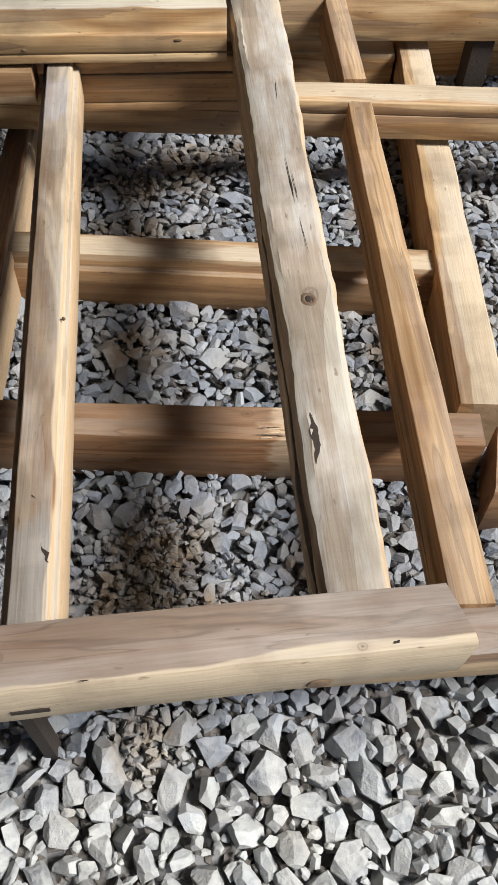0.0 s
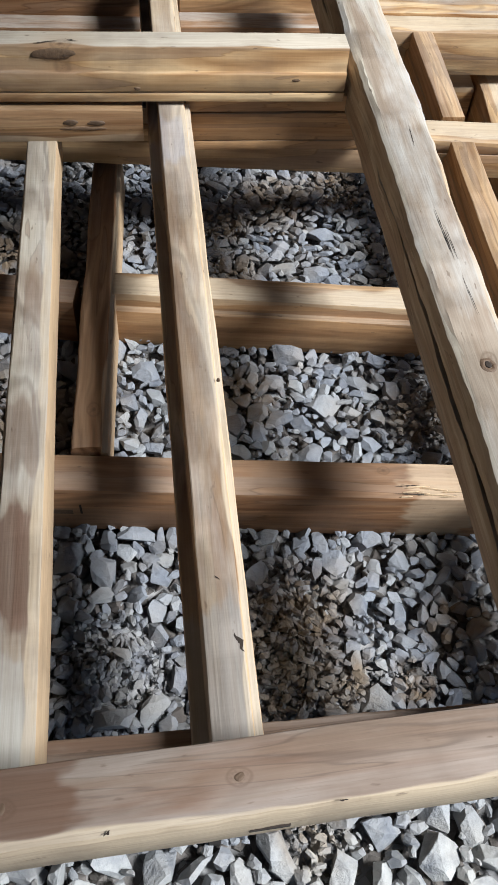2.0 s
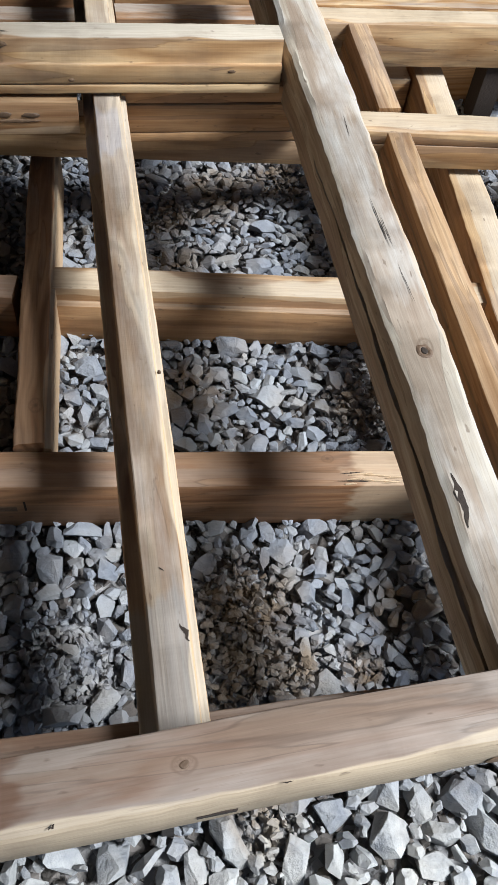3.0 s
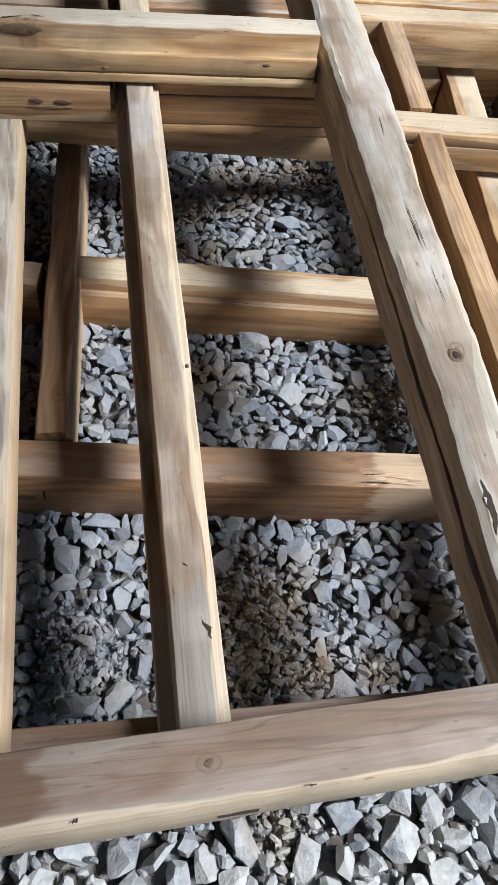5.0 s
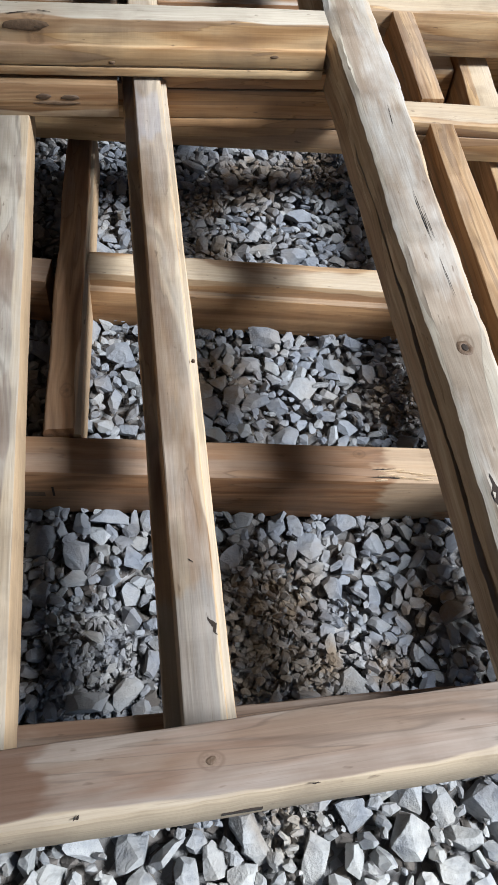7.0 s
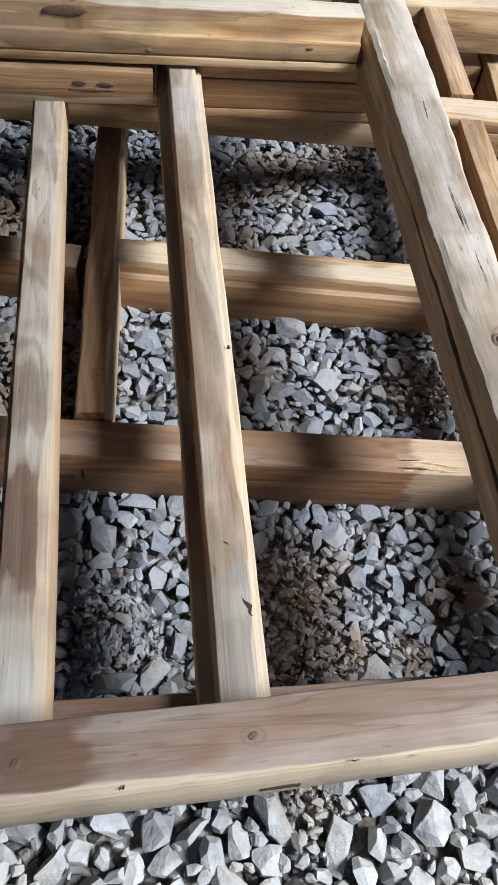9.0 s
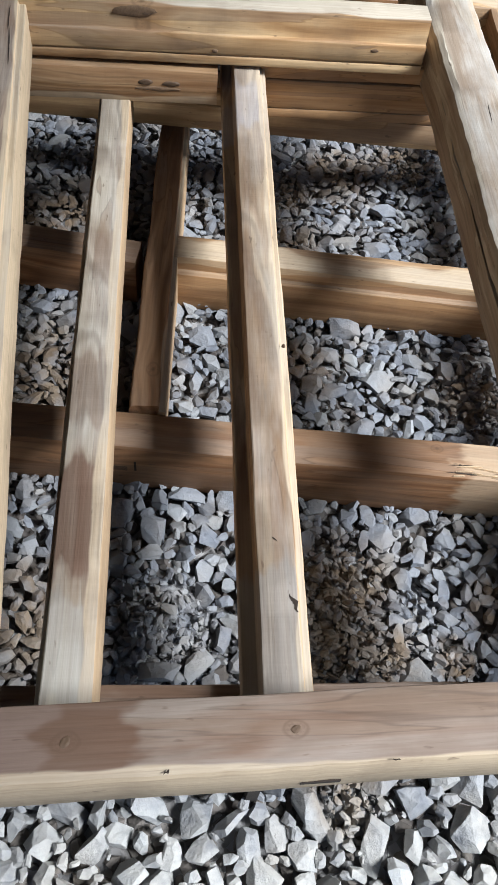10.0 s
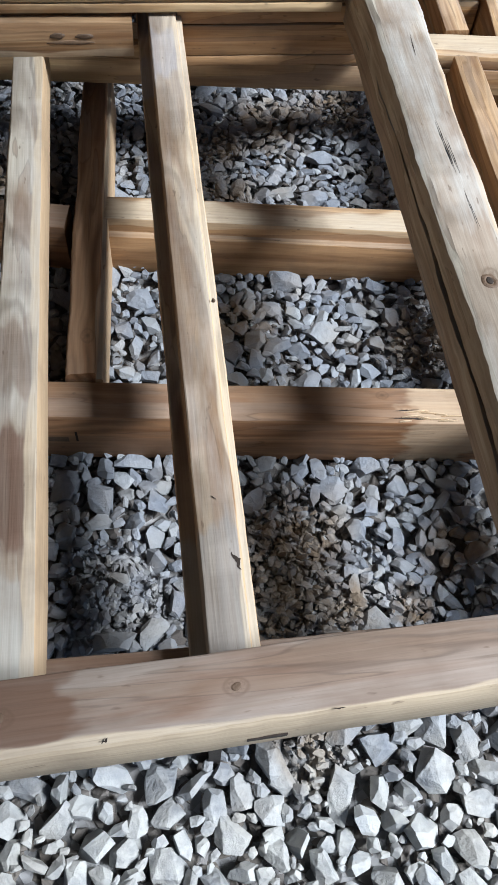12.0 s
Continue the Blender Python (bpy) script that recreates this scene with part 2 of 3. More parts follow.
TAN = ((0.38, 0.25, 0.135), (0.25, 0.15, 0.073), (0.50, 0.36, 0.215))
GREY = ((0.36, 0.268, 0.178), (0.20, 0.138, 0.085), (0.49, 0.41, 0.30))
ASH = ((0.375, 0.335, 0.27), (0.225, 0.18, 0.132), (0.52, 0.49, 0.415))
PINK = ((0.35, 0.25, 0.175), (0.235, 0.155, 0.10), (0.45, 0.355, 0.265))
BROWN = ((0.26, 0.152, 0.083), (0.145, 0.080, 0.041), (0.37, 0.24, 0.145))
ROSE = ((0.235, 0.182, 0.148), (0.165, 0.117, 0.087), (0.305, 0.252, 0.212))
HONEY = ((0.50, 0.33, 0.165), (0.31, 0.18, 0.078), (0.64, 0.48, 0.28))
soil_mat = soil_material()
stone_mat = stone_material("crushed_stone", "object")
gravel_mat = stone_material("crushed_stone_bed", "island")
bed_mat = stone_material("gap_shaded_stone", "island", 0.75)
# near-black packing wood; also paints the shade inside slots, splits and knots
dark_wood = plain("dark_wood_and_shade", (0.022, 0.014, 0.009))
wall_mat = plain("light_block_brown", (0.08, 0.06, 0.045))
knot_mat = plain("knot_wood", (0.10, 0.062, 0.036), 0.7)
splinter_mat = plain("splinter_wood", (0.62, 0.47, 0.30), 0.8)


# ---- builders ----
def mesh_object(name, verts, faces, material, parent=None, label="", smooth=0.0):
    me = bpy.data.meshes.new(name)
    me.from_pydata(verts, [], faces)
    me.materials.append(material)
    if smooth:
        me.polygons.foreach_set("use_smooth", [True] * len(me.polygons))
        me.set_sharp_from_angle(angle=radians(smooth))
    ob = new(name, me)
    ob.parent = parent
    if label:
        ob["label"] = label
    return ob


def thing(name, label, category, group=""):
    return tagged(new(name), label, category, group)


def timber(name, a, b, width, height, material, parent=None, label="", rebate=None, wane=(0.0, 0.0), rough=0.0015, seed=0, skew=(0.0, 0.0), groove=None):
    """One sawn timber. a, b: middle of its upper face at both ends. width: one or two (ends). rebate: (side, in, down), a step sawn
    off the upper corner on side -1 or 1 (local y). groove: (side, depth below the top, in, tall). wane: bark edge on side -1 and 1, in metres. skew: slant of the end cuts."""
    a, b = Vector(a), Vector(b)
    along = (b - a).normalized()
    across = Vector((0, 0, 1)).cross(along).normalized()
    up = along.cross(across)
    w0, w1 = width if isinstance(width, tuple) else (width, width)
    length = (b - a).length
    count = max(8, int(length / 0.02))
    rnd = random.Random(seed * 7 + 3)
    off = Vector((rnd.random() * 40, rnd.random() * 40, rnd.random() * 40))
    bev = 0.0028

    def wob(s, k, f=6.0):
        return noise.noise(Vector((s * f, k * 3.7, 0)) + off)

    verts, ring = [], 0
    for i in range(count + 1):
        s = length * i / count
        w = w0 + (w1 - w0) * i / count
        l, r = -w / 2, w / 2
        cham = [max(bev, wane[j] * (0.8 + 0.25 * wob(s, 5 + j, 3.0) + 0.14 * wob(s, 8 + j, 40.0))) if wane[j] else bev for j in (0, 1)]
        steps = {q[0]: q for q in (rebate if isinstance(rebate, list) else [rebate]) if q}
        if -1 in steps:
            _, rin, rdown = steps[-1]
            left = [(l, -height), (l, -rdown), (l + rin, -rdown), (l + rin, 0)]
        else:
            left = [(l, -height), (l, 0)]
        if 1 in steps:
            _, rin, rdown = steps[1]
            right = [(r - rin, 0), (r - rin, -rdown), (r, -rdown), (r, -height)]
        else:
            right = [(r, 0), (r, -height)]
        fine = set()
        if groove:
            side, gz, gi, gt = groove
            e, o = (l, 1) if side < 0 else (r, -1)
            cut = [(e, -gz - gt), (e + o * gi, -gz - gt), (e + o * gi, -gz), (e, -gz)]
            fine = set(cut)
            if side < 0:
                left[1:1] = cut
            else:
                right[-1:-1] = cut[::-1]
        pts = left + right
        prof = []
        for k, p in enumerate(pts):
            q, o = pts[k - 1], pts[(k + 1) % len(pts)]
            c = bev
            if p == (l, 0):
                c = cham[0]
            elif p == (r, 0):
                c = cham[1]
            elif p in fine:
                c = 0.0006
            for e in (q, o):
                d = Vector((e[0] - p[0], e[1] - p[1]))
                d.normalize()
                prof.append((p[0] + d.x * c * (1.0 if abs(d.x) > 0.5 else 1.15), p[1] + d.y * c * (1.0 if abs(d.x) > 0.5 else 1.15)))
            prof.insert(-1, ((p[0] * 0.3 + prof[-1][0] * 0.35 + prof[-2][0] * 0.35), (p[1] * 0.3 + prof[-1][1] * 0.35 + prof[-2][1] * 0.35)))
        ring = len(prof)
        for k, (py, pz) in enumerate(prof):
            j = k // 3
            lump = rough * (1.0 + (1.5 if (wane[0] and py < -w * 0.2 and pz > -height * 0.7) or (wane[1] and py > w * 0.2 and pz > -height * 0.7) else 0.0))
            yy = py + lump * wob(s, j) + 0.4 * lump * wob(s, j + 20, 30.0)
            zz = pz + rough * wob(s, j + 40) + 0.4 * rough * wob(s, j + 60, 30.0)
            sx = s
            if i == 0:
                sx += skew[0] * py / w + 0.001 * wob(k, 70, 3.0)
            if i == count:
                sx += skew[1] * py / w + 0.001 * wob(k, 75, 3.0)
            verts.append((sx, yy, zz))
    faces = []
    for i in range(count):
        for k in range(ring):
            k2 = (k + 1) % ring
            faces.append((i * ring + k, i * ring + k2, (i + 1) * ring + k2, (i + 1) * ring + k))
    faces.append(tuple(range(ring - 1, -1, -1)))
    faces.append(tuple(count * ring + k for k in range(ring)))
    # keep the face normals outwards
    faces = [tuple(reversed(f)) for f in faces]
    ob = mesh_object(name, verts, faces, material, parent, label, smooth=32)
    m = Matrix((along, across, up)).transposed().to_4x4()
    ob.matrix_basis = Matrix.Translation(a) @ m
    return ob


def stone_shape(rnd, worn):
    """A broken stone about one unit long: a block cut by uneven planes, its edges knocked off where worn."""
    bm = bmesh.new()
    bmesh.ops.create_cube(bm, size=1.0)
    wide, tall = rnd.uniform(0.74, 1.0), rnd.uniform(0.6, 0.9)
    # a broad, slightly tilted upper break face, then corners split off at steep angles
    faces = [(Vector((rnd.gauss(0, 0.38), rnd.gauss(0, 0.38), 1.0)), rnd.uniform(0.28, 0.42)), (Vector((rnd.gauss(0, 0.22), rnd.gauss(0, 0.22), -1.0)), rnd.uniform(0.3, 0.42))]
    turn = rnd.uniform(0, 6.283)
    for q in range(rnd.choice((4, 5, 5, 6))):
        a = turn + q * 1.25 + rnd.gauss(0, 0.3)
        faces.append((Vector((math.cos(a), math.sin(a), rnd.gauss(0.12, 0.3))), rnd.uniform(0.32, 0.47)))
    for q in range(rnd.choice((2, 3, 4))):
        a = rnd.uniform(0, 6.283)
        faces.append((Vector((math.cos(a), math.sin(a), rnd.uniform(0.5, 1.3))), rnd.uniform(0.34, 0.46)))
    for d, far in faces:
        d.normalize()
        cut = bmesh.ops.bisect_plane(bm, geom=bm.verts[:] + bm.edges[:] + bm.faces[:], plane_co=d * far, plane_no=d, clear_outer=True)
        rim = [e for e in cut["geom_cut"] if isinstance(e, bmesh.types.BMEdge)]
        if rim:
            bmesh.ops.contextual_create(bm, geom=rim)
    bmesh.ops.remove_doubles(bm, verts=bm.verts, dist=0.03)
    if worn:
        bmesh.ops.bevel(bm, geom=bm.edges[:], offset=0.013, segments=1, affect="EDGES")
    bmesh.ops.triangulate(bm, faces=bm.faces)
    bmesh.ops.recalc_face_normals(bm, faces=bm.faces)
    bm.verts.index_update()
    v = np.array([(p.co.x, p.co.y * wide, p.co.z * tall) for p in bm.verts])
    f = np.array([[p.index for p in q.verts] for q in bm.faces])
    bm.free()
    return v, f


class Heap:
    """Gathers many stones into one mesh."""

    def __init__(self):
        self.v, self.f, self.count = [], [], 0

    def drop(self, shape, m):
        a = np.array(m)
        self.v.append(shape[0] @ a[:3, :3].T + a[:3, 3])
        self.f.append(shape[1] + self.count)
        self.count += len(shape[0])

    def mesh(self, name, material):
        return mesh_object(name, np.concatenate(self.v).tolist(), np.concatenate(self.f).tolist(), material)


# ---- ground ----
def axis(low, high, step, far):
    inner = np.arange(low, high + step / 2, step)
    outer = np.geomspace(0.3, far, 12)
    return np.concatenate([low - outer[::-1], inner, high + outer])


def soil_height(x, y):
    h = -0.024 + 0.008 * noise.noise(Vector((x * 4, y * 4, 3.1)))
    for px, py, pr in SOIL + GRIT:
        d = math.hypot(x - px, y - py) / pr
        h += 0.017 * max(0.0, 1 - d * d * 0.8) if d < 1.1 else 0.0
    return h


def build_ground():
    xs, ys = axis(-1.8, 1.5, 0.03, 60), axis(-0.3, 3.2, 0.03, 60)
    verts, faces = [], []
    for y in ys:
        for x in xs:
            verts.append((x, y, soil_height(x, y) + 0.006 * noise.noise(Vector((x * 23, y * 23, 0)))))
    nx = len(xs)
    for j in range(len(ys) - 1):
        for i in range(nx - 1):
            k = j * nx + i
            faces.append((k, k + 1, k + 1 + nx, k + nx))
    return tagged(mesh_object("ground", verts, faces, soil_mat, smooth=60), "brown gritty soil under grey crushed stone", "ground", kind="structure")


ground = build_ground()

# unseen walls added to hold back sky light from behind and from the left
def wall(name, x0, x1, y0, y1, height):
    v = [(x, y, z) for z in (-0.1, height) for x, y in ((x0, y0), (x1, y0), (x1, y1), (x0, y1))]
    f = [(3, 2, 1, 0), (4, 5, 6, 7), (0, 1, 5, 4), (1, 2, 6, 5), (2, 3, 7, 6), (3, 0, 4, 7)]
    return tagged(mesh_object(name, v, f, wall_mat), "unseen dark brown surface added to block sky light", "wall", kind="structure")


wall("wall_west", -2.7, -2.5, -3.0, 4.2, 3.2)
wall("wall_north", -2.5, 4.0, 3.3, 3.5, 3.2)

# unseen slab added overhead; its right edge sets where sunlight falls off
tagged(wall("ceiling", -2.7, 1.5, -1.1, 3.5, 0.0), "unseen dark slab added to cut overhead sky light", "ceiling", kind="structure").location.z = 3.1

# ---- upper window frame, lying on the stack ----
T = thing("timber_casing", "large rough-sawn teak window frame lying on top of the stack", "window casing", "stacked casings")
front_rail = timber("front_rail", (-0.86, 0.441, 0.489), (0.335, 0.503, 0.452), 0.078, 0.10,
    wood("front_rail_wood", *ROSE, 1, sap=(-1.0, -0.55, 0.030), knots=((0.425, 0.0, 0.010), (0.659, 0.0, 0.009), (1.07, -0.03, 0.004)), grey=0.2, bands=70, figure=0.5, side_warmth=0.15, lines=0.25, stains=((-0.1, 0.5, (0.115, 0.063, 0.038), 0.9), (0.31, 0.40, (0.30, 0.245, 0.22), 0.4))),
    T, "brown-grey rail with pale sapwood edge and knots", wane=(0.014, 0.0), seed=1, skew=(0, -0.02))
back_rail = timber("back_rail", (-1.35, 1.808, 0.522), (0.138, 1.812, 0.520), 0.068, 0.108,
    wood("back_rail_wood", *HONEY, 2, pith=(0.1, -0.05), sap=(0.6, 1.0, -0.012), pale_wood=(0.60, 0.56, 0.47), knots=((0.93, -0.014, 0.014),), grey=0.12, bands=95, figure=0.5, side_warmth=0.1, lines=0.35),
    T, "honey-coloured rail with a knot and pale top", wane=(0.010, 0), seed=2, rebate=(-1, 0.009, 0.048), groove=(-1, 0.084, 0.006, 0.005))
split_rail = timber("side_rail", (-0.559, 0.482, 0.486), (-0.669, 1.785, 0.520), (0.069, 0.067), 0.095,
    wood("side_rail_wood", *PINK, 3, pith=(-0.05, -0.08), sap=(-1.0, 0.0, 0.018), pale_wood=(0.74, 0.62, 0.44), grey=0.3, bands=45, figure=0.6, side_warmth=0.25),
    T, "grey-tan rail with pale splintered edge", rebate=(-1, 0.013, 0.012), seed=3, rough=0.0018)
knot_rail = timber("side_rail", (0.217, 0.528, 0.452), (0.197, 2.45, 0.512), (0.084, 0.114), 0.115,
    wood("rough_rail_wood", *ASH, 4, pith=(0.0, -0.2), sap=(-1.0, -0.6, 0.040), pale_wood=(0.55, 0.42, 0.27), knots=((0.49, -0.006, 0.011),), grey=0.75, bands=70, figure=0.35, side_warmth=0.45),
    T, "rough weathered rail with bark edge and knot hole", wane=(0.012, 0.018), seed=4, rough=0.0028, groove=(1, 0.045, 0.007, 0.006))

# ---- middle frame ----
M = thing("timber_casing", "narrow teak window frame stacked below another frame", "window casing", "stacked casings")
long_stile = timber("stile", (-0.200, 0.505, 0.335), (-0.230, 2.55, 0.448), (0.087, 0.087), 0.092,
    wood("middle_stile_wood", *GREY, 5, pith=(0.03, -0.12), sap=(-1.0, 0.0, 0.026), grey=0.28, bands=120, figure=0.85, dive=0.03, stains=((-0.1, 0.22, (0.23, 0.22, 0.205), 0.75), (1.10, 1.24, (0.27, 0.27, 0.29), 0.55))), M, "long grey-tan stile with rebated edge", rebate=[(-1, 0.012, 0.012), (1, 0.022, 0.055)], seed=5)
timber("stile", (-0.467, 0.500, 0.335), (-0.488, 1.86, 0.335), (0.080, 0.072), 0.092,
    wood("wavy_stile_wood", *ASH, 6, pith=(0.004, -0.035), sap=(-1.0, 0.0, 0.022), grey=0.35, bands=105, figure=0.95, dive=0.075, lines=0.75, stains=((0.20, 0.38, (0.12, 0.072, 0.05), 0.95), (0.03, 0.18, (0.30, 0.30, 0.28), 0.6), (0.45, 0.60, (0.17, 0.12, 0.09), 0.6), (0.75, 0.86, (0.20, 0.15, 0.115), 0.5))), M, "grey stile with wavy grain and stains", rebate=(1, 0.015, 0.055), seed=6)
timber("stile", (-1.01, 0.55, 0.335), (-1.077, 1.87, 0.335), 0.086, 0.092,
    wood("pale_stile_wood", *PINK, 7, lines=0.25, sap=(-1.0, 0.2, 0.030), grey=0.35), M, "pale grey stile", seed=7)
knotty_rail = timber("rail", (-1.35, 1.803, 0.408), (-0.272, 1.803, 0.404), 0.078, 0.072,
    wood("knotty_rail_wood", *TAN, 8, pith=(-0.02, -0.12), sap=(-0.2, -1.0, 0.062), grey=0.12, bands=110, side_warmth=0.4), M, "knotty tan rail", wane=(0.006, 0), seed=8)
timber("rail", (-0.183, 1.842, 0.372), (0.25, 1.845, 0.370), 0.078, 0.088, wood("plain_rail_wood", *TAN, 9, pith=(0.1, -0.04), grey=0.1, bands=80), M, "plain tan rail", seed=9, groove=(-1, 0.062, 0.003, 0.003))
timber("batten", (-0.183, 1.832, 0.412), (0.19, 1.835, 0.411), 0.062, 0.036, wood("batten_wood", *TAN, 10, pith=(0.1, -0.04), grey=0.15), M, "thin tan batten", seed=10)

# ---- lower frame ----
N = thing("timber_casing", "wide teak window frame resting on the ground frame", "window casing", "stacked casings")
timber("rail", (-0.86, 0.552, 0.252), (0.95, 0.556, 0.252), 0.072, 0.095, wood("under_rail_wood", *ROSE, 11, sap=(-1.0, -0.4, 0.045), grey=0.2), N, "brown rail", seed=11, wane=(0.004, 0.006))
timber("rail", (-1.4, 2.046, 0.266), (1.2, 1.846, 0.262), 0.084, 0.096, wood("long_rail_wood", *HONEY, 12, pith=(0.12, -0.06), sap=(0.5, 1.0, -0.012), grey=0.15, bands=80, side_warmth=0.15), N, "honey-coloured rail with pale top", seed=12, groove=(-1, 0.03, 0.003, 0.003))
timber("stile", (0.417, 0.588, 0.266), (0.456, 1.856, 0.266), (0.070, 0.062), 0.096,
    wood("right_stile_wood", *TAN, 13, pith=(0.05, -0.05), grey=0.12, bands=85), N, "tan stile with grooved side", rebate=(1, 0.005, 0.040), seed=13, groove=(1, 0.06, 0.005, 0.005))
timber("stile", (0.459, 1.950, 0.270), (0.456, 2.293, 0.296), 0.062, 0.096, wood("far_stile_wood", *TAN, 14, pith=(0.05, -0.05), grey=0.1), N, "short tan stile", rebate=(1, 0.006, 0.045), seed=14)
timber("stile", (-0.915, 0.60, 0.268), (-1.035, 1.97, 0.268), 0.105, 0.098, wood("left_stile_wood", *ASH, 15, grey=0.6, lines=0.2, figure=0.3, side_warmth=0.9), N, "grey stile with brown rebate", rebate=(-1, 0.03, 0.02), seed=15)

# ---- frame lying on the stones ----
L = thing("timber_casing", "teak window frame lying on the grey stones", "window casing", "stacked casings")
timber("cross_rail", (-0.352, 1.551, 0.134), (0.60, 1.444, 0.134), 0.082, 0.135,
    wood("cross_rail_wood", *TAN, 16, pith=(0.08, -0.03), sap=(-0.3, 1.0, -0.006), grey=0.15, bands=90), L, "tan cross rail with stepped rebate", rebate=(-1, 0.016, 0.034), seed=16)
torn_rail = timber("cross_rail", (-0.835, 1.120, 0.132), (0.572, 0.990, 0.132), 0.076, 0.135,
    wood("dark_cross_rail_wood", *BROWN, 17, pith=(-0.06, -0.1), knots=((0.97, 0.02, 0.008),), grey=0.1, bands=70, figure=0.4, stains=((-0.1, 0.09, (0.42, 0.33, 0.24), 0.9), (1.02, 1.15, (0.44, 0.34, 0.23), 0.75))), L, "dark brown cross rail with splintered patch", seed=17)
timber("stile", (-0.396, 1.122, 0.150), (-0.362, 2.02, 0.150), 0.066, 0.14,
    wood("knot_stile_wood", *BROWN, 18, lines=0.3, pith=(0.08, -0.03), sap=(-1.0, -0.15, 0.023), knots=((0.085, -0.006, 0.011),), grey=0.08, bands=80), L, "tan stile with a red-brown knot", rebate=(-1, 0.010, 0.018), wane=(0, 0.012), seed=18)
timber("cross_rail", (-0.775, 1.607, 0.122), (-0.432, 1.549, 0.122), 0.068, 0.12, wood("left_cross_wood", *BROWN, 19, grey=0.1), L, "brown cross rail", seed=19)
timber("stile", (0.583, 1.035, 0.150), (0.716, 2.45, 0.150), (0.092, 0.086), 0.145,
    wood("outer_stile_wood", *HONEY, 20, pith=(0.0, -0.2), sap=(-1.0, 0.3, -0.02), grey=0.2, bands=60, figure=0.35), L, "pale stile with sapwood", seed=20, wane=(0.006, 0.004))
timber("cross_rail", (0.10, 2.395, 0.132), (0.655, 2.345, 0.132), 0.076, 0.135, wood("end_cross_wood", *HONEY, 30, sap=(0.3, 1.0, -0.02), grey=0.15), L, "pale cross rail", seed=30)
timber("bark_stile", (-0.800, 1.02, 0.122), (-0.812, 2.02, 0.150), (0.088, 0.080), 0.14,
    wood("bark_stile_wood", *ASH, 21, sap=(-1.0, 0.2, 0.006), grey=0.7, bands=60, figure=0.35, side_warmth=0.1), L, "grey weathered stile with bark edge", wane=(0.004, 0.030), seed=21, rough=0.0025, skew=(0.05, 0))

# ---- loose timbers round the stack ----
tagged(timber("timber_offcut", (0.583, 0.925, 0.128), (0.86, 0.90, 0.126), (0.155, 0.15), 0.135, wood("offcut_wood", *BROWN, 22, grey=0.1, bands=50, figure=0.4), seed=22, wane=(0.02, 0.012), rough=0.005, skew=(0.03, 0)),
    "short rough brown offcut beside the frame", "timber")
tagged(timber("timber_beam", (0.26, 2.338, 0.297), (1.35, 2.330, 0.287), 0.086, 0.115, wood("far_beam_wood", *HONEY, 23, side_warmth=0.1, pith=(0.1, -0.05), sap=(0.4, 1.0, -0.010), grey=0.12), seed=23), "pale honey timber beam behind the stack", "timber", "loose timbers")
tagged(timber("timber_beam", (-1.35, 2.42, 0.255), (-0.27, 2.42, 0.250), 0.07, 0.12, wood("back_beam_wood", *BROWN, 25, grey=0.5), seed=25), "grey-brown timber beam in shade", "timber", "loose timbers")
tagged(timber("timber_beam", (-0.165, 2.43, 0.255), (0.28, 2.44, 0.250), 0.08, 0.12, wood("shade_beam_wood", *BROWN, 26, grey=0.5), seed=26), "grey-brown timber beam in shade", "timber", "loose timbers")
tagged(timber("timber_beam", (-1.35, 2.215, 0.245), (-0.29, 2.205, 0.235), 0.045, 0.10, wood("thin_beam_wood", *BROWN, 27, grey=0.5), seed=27), "narrow brown timber beam in shade", "timber", "loose timbers")
# extra rows added to hide the sunlit gravel behind, where it should be dark
for y, z, x0, x1, tone, seed in ((2.56, 0.31, -1.4, -0.26, BROWN, 31), (2.57, 0.30, -0.16, 0.9, TAN, 32), (2.70, 0.33, -1.4, 1.3, GREY, 33), (2.84, 0.30, -1.3, 1.35, BROWN, 34), (2.46, 0.285, 0.32, 1.35, HONEY, 35)):
    tagged(timber("timber_beam", (x0, y, z), (x1, y - 0.012, z - 0.004), 0.085, z + 0.012, wood("stacked_beam_wood", *tone, seed, grey=0.4), seed=seed), "sawn timber beam lying behind the stacked casings", "timber", "loose timbers")
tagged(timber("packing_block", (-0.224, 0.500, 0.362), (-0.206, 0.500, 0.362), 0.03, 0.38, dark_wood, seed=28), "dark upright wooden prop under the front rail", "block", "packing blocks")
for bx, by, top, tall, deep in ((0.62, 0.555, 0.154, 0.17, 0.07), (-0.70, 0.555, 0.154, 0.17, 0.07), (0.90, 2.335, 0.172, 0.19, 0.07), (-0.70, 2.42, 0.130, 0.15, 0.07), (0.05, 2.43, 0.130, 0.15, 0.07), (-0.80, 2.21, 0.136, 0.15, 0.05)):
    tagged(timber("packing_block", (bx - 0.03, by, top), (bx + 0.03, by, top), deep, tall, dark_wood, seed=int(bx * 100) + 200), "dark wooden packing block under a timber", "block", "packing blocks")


# ---- marks on the timbers ----
def under(name, parent, verts, faces, material, place, label="", smooth=50):
    ob = mesh_object(name, verts, faces, material, parent, label, smooth=smooth)
    ob.matrix_basis = place
    return ob


